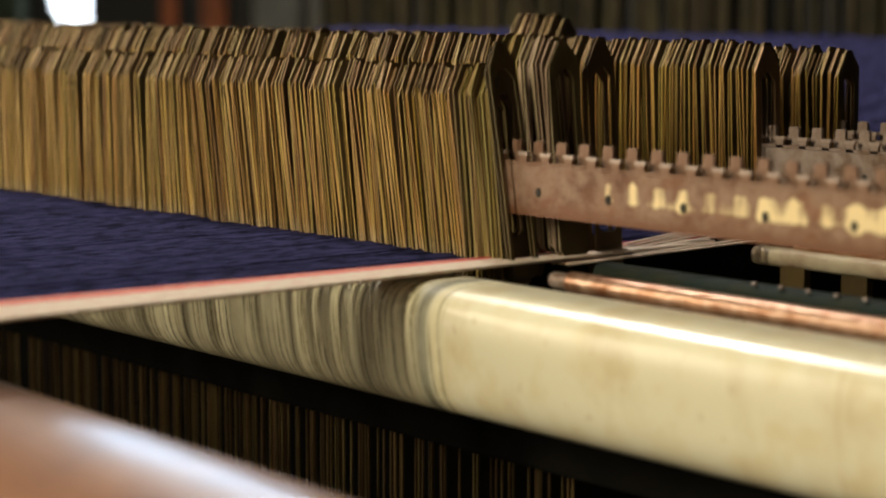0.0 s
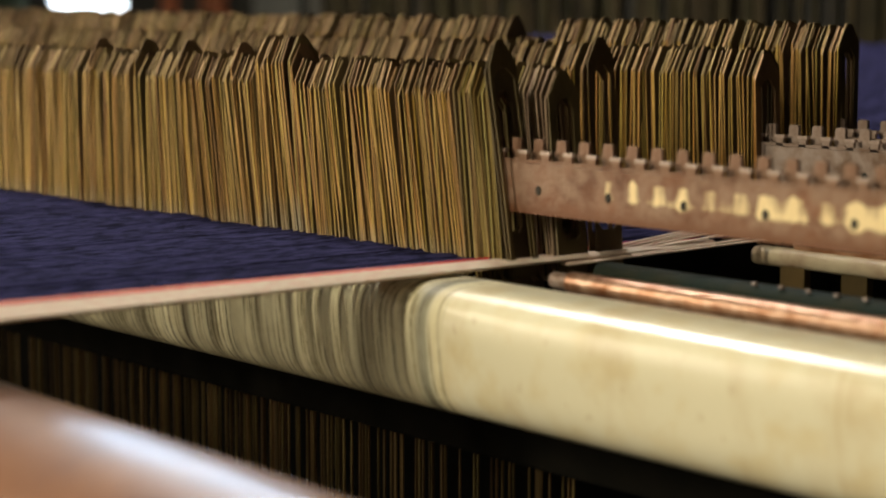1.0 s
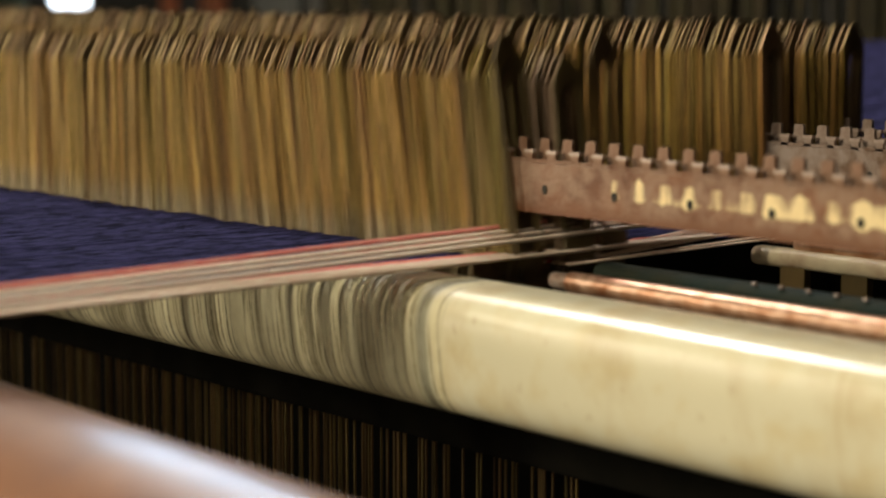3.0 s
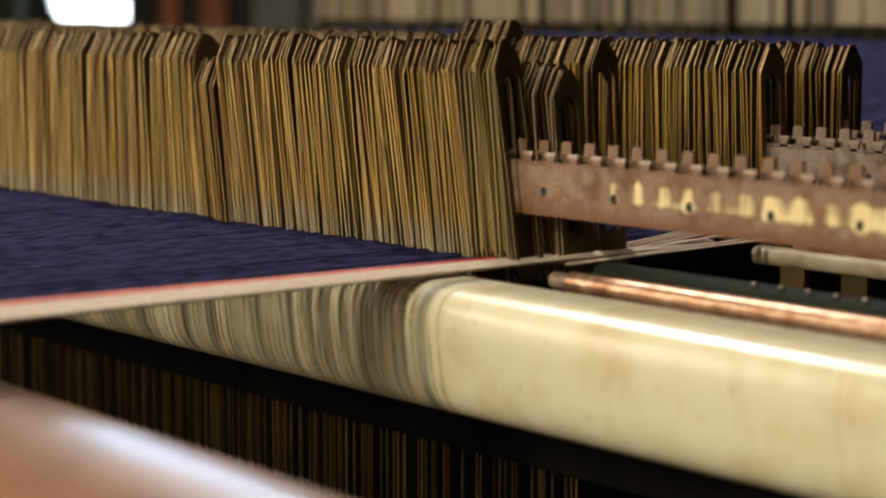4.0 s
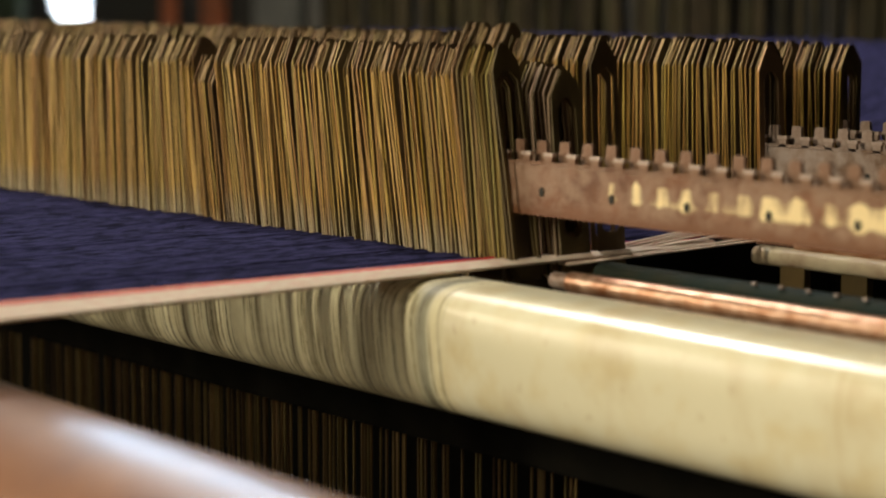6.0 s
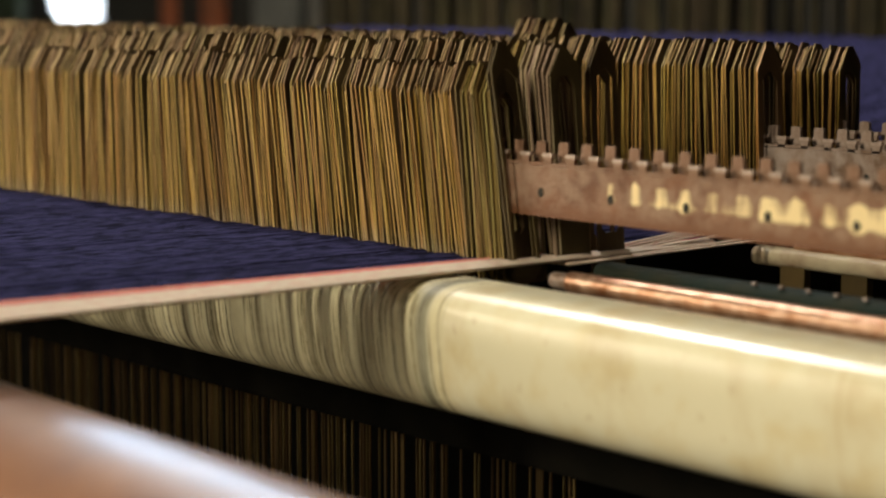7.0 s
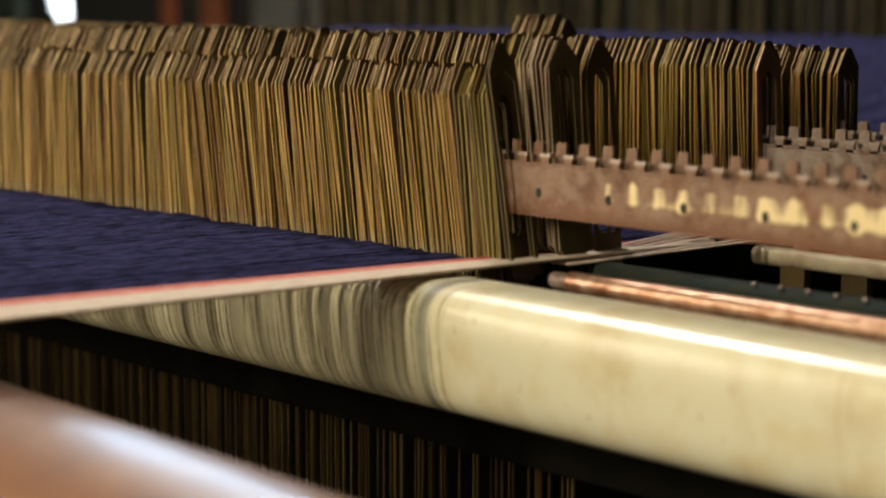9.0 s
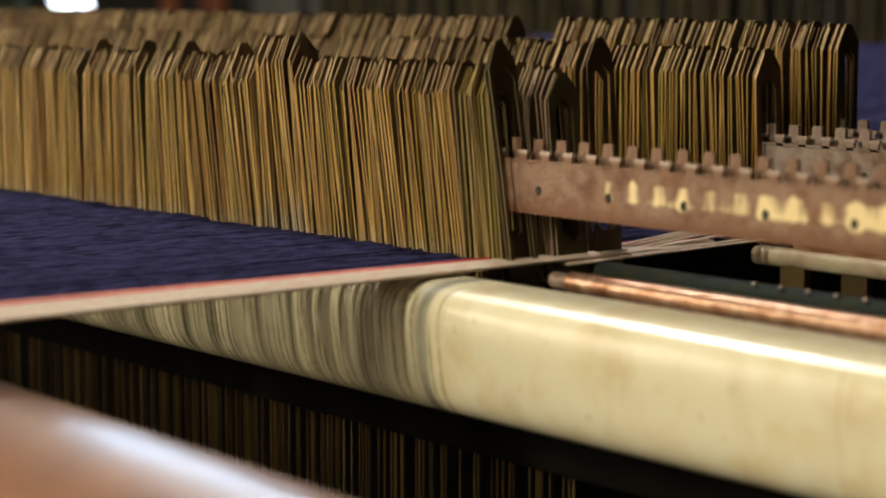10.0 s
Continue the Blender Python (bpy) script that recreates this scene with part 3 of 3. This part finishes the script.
def selvedge():
    rnd = random.Random(41)
    made = []
    for i in range(13):
        bm = bmesh.new()
        x = -0.9215 + 0.0021 * i
        red = i == 2
        pink = i in (0, 1, 3, 4)
        fixed = i % 3 != 0
        spread = 0.012 * rnd.uniform(-0.3, 1)
        yarn(bm, x, -0.006 if red else 0.0, 0.22, 0.85, 0.0016, rnd, 0.0026 if red else 0.0, 12)
        for v in bm.verts:
            v.co.x += (i - 10) * 0.0044 * (1 - v.co.y / 0.72)
        ob = thing("selvedge_yarn", bm, RED_YARN if red else PINK_YARN if pink else CREAM_YARN,
                   "taut red selvedge yarn" if red else "taut faded pink selvedge yarn" if pink else "taut cream selvedge yarn", "yarn", "selvedge yarns")
        ob.matrix_world = pose(0, 0.1, WARP_Z + 0.0008 + 0.0004 * (i % 3))
        made.append((ob, fixed, i))
        if i % 3 == 1:
            continue
        bm = bmesh.new()
        yarn(bm, x + 0.004, 0.0, 0.0, 0.30, 0.0009, rnd, 0.010 + 1.6 * spread, 8)
        back = thing("selvedge_yarn", bm, RED_YARN if i in (0, 3) else CREAM_YARN,
                     "slack red selvedge yarn fanning out" if i in (0, 3) else "slack cream selvedge yarn fanning out", "yarn", "selvedge yarns")
        back.matrix_world = pose(0, 0.82, WARP_Z - 0.002)
    return made


SELVEDGE = selvedge()


# ---- distance ----
def heddles():
    root = empty("heddle_frame", (0, 2.05, 1.12), "frame of dull heddles behind the drop wires", "heddles")
    rnd = random.Random(51)
    meshes = []
    for w in (0.010, 0.016, 0.022):
        b = bmesh.new()
        box(b, -w / 2, w / 2, -0.003, 0.003, -0.06, 0.05)
        meshes.append(mesh_of("heddle", b, HEDDLE))
    for w in (0.016, 0.03):
        b = bmesh.new()
        box(b, -w / 2, w / 2, -0.004, 0.002, 0.052, 0.35)
        meshes.append(mesh_of("heddle", b, HEDDLE_PALE))
    x = -2.84
    while x < -1.3:
        for me in (rnd.choice(meshes[:3]), rnd.choice(meshes[3:])):
            ob = new("heddle", me)
            ob.parent = root
            ob.matrix_basis = pose(x + rnd.uniform(-0.004, 0.004), rnd.uniform(-0.008, 0.008), 0)
        x += rnd.uniform(0.016, 0.034)
    # Dark board added behind the heddles, tall enough to block the ceiling light.
    bm = bmesh.new()
    box(bm, -2.86, -1.2, 0.02, 0.05, -0.08, 0.80)
    part("backing_bar", bm, DARK, root)
    for x in (-2.88, -1.18):
        bm = bmesh.new()
        box(bm, x - 0.02, x + 0.02, 0.01, 0.06, -1.06, 0.82)
        part("upright", bm, DARK, root)
    return root


HEDDLES = heddles()


def distance():
    bm = bmesh.new()
    box(bm, -9, -4.2, 4.034, 4.15, 0, 4.0)
    thing("wall_partition", bm, DARK, "dark partition wall behind the machines", "wall", kind="structure")
    window = empty("bright_window", (-6.43, 4.03, 1.072), "bright daylight window with dark glazing bars far behind the loom", "window")
    for x0, x1, z0, z1 in ((-7.36, -6.775, 1.072, 1.52), (-8.86, -8.00, 2.50, 3.90), (-7.96, -7.10, 2.50, 3.90), (-7.06, -6.20, 2.50, 3.90), (-6.16, -5.30, 2.50, 3.90)):
        bm = bmesh.new()
        box(bm, x0 + 6.43, x1 + 6.43, -0.03, -0.005, z0 - 1.072, z1 - 1.072)
        bmesh.ops.bevel(bm, geom=[e for e in bm.edges if abs(e.verts[0].co.y - e.verts[1].co.y) > 0.01], offset=0.04, segments=4, affect="EDGES")
        part("pane", bm, SKYLIGHT if z0 > 2 else LAMP, window)
    for x in (-7.98, -7.08, -6.18):
        bm = bmesh.new()
        box(bm, x + 6.43 - 0.015, x + 6.43 + 0.015, -0.034, 0.0, 1.42, 2.83)
        part("glazing_bar", bm, DARK, window)
    bm = bmesh.new()
    box(bm, -2.44, 1.14, -0.034, 0.0, 1.37, 1.424)
    part("transom", bm, DARK, window)
    for x, w, mat, lab in ((-6.43, 0.03, RUST_RED, "red oxide painted machine post"), (-6.14, 0.055, RUST_RED, "red oxide painted machine post"),
                           (-5.75, 0.12, GREY, "grey machine post"), (-7.7, 0.16, GREEN, "dark green machine post")):
        bm = bmesh.new()
        box(bm, x - w, x + w, 3.94, 3.982, 0.0, 1.45)
        bmesh.ops.bevel(bm, geom=bm.edges[:], offset=0.008, segments=2, affect="EDGES")
        thing("machine_post", bm, mat, lab + " in the distance", "post", "machine posts")


distance()


def sley():
    """A dark upright of the loom behind, sliding across the foot of the window."""
    bm = bmesh.new()
    box(bm, 0.0, 0.66, -0.004, 0.004, 0.0, 1.42)
    ob = thing("far_sley", bm, DARK, "dark sliding sley of the loom behind", "loom part")
    ob.matrix_world = pose(-7.05, 3.989, 0)
    return ob


SLEY = sley()


# ---- what moves: a four-pick weave that repeats every 1.8 s, keyed in tenths ----
PERIOD, START, LIFT = 18, 3, 0.0150
LIFTS = {
    "A": (1.2, 0.95, 0.9, 0.8, 0.1, 0.2, 0.0, 0.0, 0.05, 0.8, 0.1, 0.0, 0.0, 0.05, 0.3, 0.0, 0.0, 0.1),
    "B": (0.8, 0.1, 0.0, 0.1, 0.1, 0.2, 0.0, 0.0, 0.1, 0.6, 0.0, 0.0, 0.1, 0.95, 1.1, 1.15, 1.1, 1.0),
    "C": (0.9, 0.25, 0.25, 0.3, 0.25, 0.1, 0.0, -0.05, 0.5, 1.05, 0.95, 0.95, 0.6, 0.35, 0.6, 0.3, 0.3, 0.35),
    "D": (1.0, 0.15, 0.0, 0.15, 1.4, 1.2, 1.15, 1.1, 0.0, 1.1, 0.0, 0.0, 0.0, 0.1, 0.4, 0.0, 0.0, 0.0),
    "late": (1.1, 0.95, 0.9, 0.85, 0.85, 0.9, 0.9, 0.85, 0.2, 0.6, 0.0, 0.0, 0.0, 0.0, 0.3, 0.0, 0.0, 0.0),
    "mid": (0.4, -0.1, 0.0, 0.0, 0.1, 0.2, 0.0, 0.0, 0.2, 0.9, 0.95, 0.95, 0.8, 0.3, 0.3, 0.0, 0.0, 0.0),
    "peak": (0.4, 0.0, 0.1, 0.4, 0.6, 0.6, 0.55, 0.5, 0.2, 0.4, 0.0, 0.0, 0.0, 0.0, 0.3, 0.0, 0.0, 0.0),
    "low": (0.4, 0.0, 0.0, 0.0, 0.0, 0.1, 0.0, 0.0, 0.0, 0.4, 0.0, 0.0, 0.0, 0.0, 0.3, 0.0, 0.0, 0.0),
    "edge": (0.5, 0.0, 0.0, 0.0, 0.0, 0.45, 0.0, 0.0, 0.0, 1.0, 0.0, 0.0, 0.0, 0.0, 0.4, 0.05, 0.0, 0.0),
    "rear": (0.3, 0.25, 0.25, 0.2, 0.0, 0.0, 0.0, 0.0, 0.2, 0.25, 0.3, 0.3, 0.4, 0.55, 0.6, 0.6, 0.6, 0.5),
    "heddle": (1.0, 1.0, 0.9, 0.4, 0.0, 0.0, 0.0, 0.0, 0.0, 0.1, 0.0, 0.0, 0.0, 0.0, 0.0, 0.0, 0.0, 0.2),
}
RED_DIP = (0, 0, 0, 0, 0, 0, 0, 0, 0.3, 0.6, 1, 1, 1, 0.4, 0, 0, 0, 0)
# Free width of the far pane beside the sley, in centimetres, by tenths of a second.
SLEY_AT = ((0, 31), (2, 24), (3, 20), (5, 30), (6, 40), (8, 60), (10, 57), (11, 30), (12, 14), (14, 29), (18, 30), (20, 9), (21, 30), (22, 60), (24, 60),
           (26, 10), (30, 30), (39, 25), (40, 60), (41, 29), (42, 60), (44, 22), (46, 31), (48, 25), (50, 29), (52, 25), (54, 44), (56, 6), (60, 30),
           (66, 50), (69, 60), (71, 14), (73, 12), (74, 7), (75, 24), (78, 60), (82, 31), (84, 24), (85, 60), (86, 29), (89, 14), (93, 25), (97, 25), (100, 32))
# Shake of the rails, in tenths of a millimetre: along the warp, up.
SHAKE_Y = (52, 40, 22, 26, 34, 20, 0, 0, 10, 48, 38, 4, 16, 18, 34, 0, 0, 26)
SHAKE_Z = (22, 2, 0, 2, 0, 14, 10, 11, 4, 14, 0, -8, 0, 0, 6, 0, -12, -3)


def motions():
    times = [i / 10 for i in range(101)]
    rnd = random.Random(61)
    jolts = {0: 0.55, 5: 0.3, 9: 0.6, 14: 0.4}

    def at(table, i):
        return table[(i - START) % PERIOD]

    for key, ob in BANKS.items():
        row = key[0]
        table = LIFTS[key[2:]] if "_" in key else LIFTS[row]
        y, rows = ROW_Y[row], []
        scale = rnd.uniform(0.93, 1.07)
        for i, t in enumerate(times):
            lift = at(table, i) * LIFT * scale + rnd.uniform(-0.0008, 0.0008)
            x, yy, z = rnd.uniform(-0.0006, 0.0006), y + at(SHAKE_Y, i) * 1e-4, WARP_Z + ROW_Z[row] + lift + at(SHAKE_Z, i) * 5e-5
            jolt = jolts.get((i - START) % PERIOD, 0) * LIFT * (1 if i > 0 and i < 100 else 0)
            if jolt:
                rows.append((t - 1 / 30, pose(x - 0.002, yy - 0.003, z - jolt)))
            rows.append((t, pose(x, yy, z)))
            if jolt:
                rows.append((t + 1 / 30, pose(x + 0.002, yy + 0.002, z + 0.5 * jolt)))
                settled = WARP_Z + ROW_Z[row] + at(table, i + 1) * LIFT * scale + at(SHAKE_Z, i + 1) * 5e-5
                rows.append((t + 2 / 30, pose(0, y + at(SHAKE_Y, i + 1) * 1e-4, settled)))
        walk(ob, rows)
    for ob, y in zip(RAILS, (0.794, 1.012, 1.090)):
        walk(ob, [(t, pose(0, y + at(SHAKE_Y, i) * 1e-4, WARP_Z + at(SHAKE_Z, i) * 1e-4)) for i, t in enumerate(times)])
    slide = {47: 0.3, 48: 1, 49: 1, 50: 1, 51: 0.9, 66: 0.5, 67: 1, 68: 1, 84: 0.4, 85: 0.6}
    for ob in COMBS:
        walk(ob, [(t, pose(-0.0052 * slide.get(i, 0.0), 0, 0)) for i, t in enumerate(times)])
    for ob, fixed, k in SELVEDGE:
        gain = (0.15 if fixed else 0.7 + 0.1 * (k % 4)) * 1.7
        walk(ob, [(t, pose(0, 0.1, WARP_Z + 0.0008 + 0.0004 * (k % 3), gain * at(LIFTS["edge"], i) - (0.35 * at(RED_DIP, i) if k == 2 else 0.0))) for i, t in enumerate(times)])
    walk(SLEY, [(i / 10, pose(-7.36 + 0.01 * w, 3.989, 0)) for i, w in SLEY_AT])
    walk(REAR, [(t, pose(0, 1.13, WARP_Z - 0.001, 0.8 * at(LIFTS["rear"], i))) for i, t in enumerate(times)])
    walk(HEDDLES, [(t, pose(0, 2.05, 1.155 - 0.085 * at(LIFTS["heddle"], i))) for i, t in enumerate(times)])
    walk(LOWER_STRIPS, [(t, pose(rnd.uniform(-0.0006, 0.0006), 0.80 + at(SHAKE_Y, i) * 5e-5, 0)) for i, t in enumerate(times)])


motions()
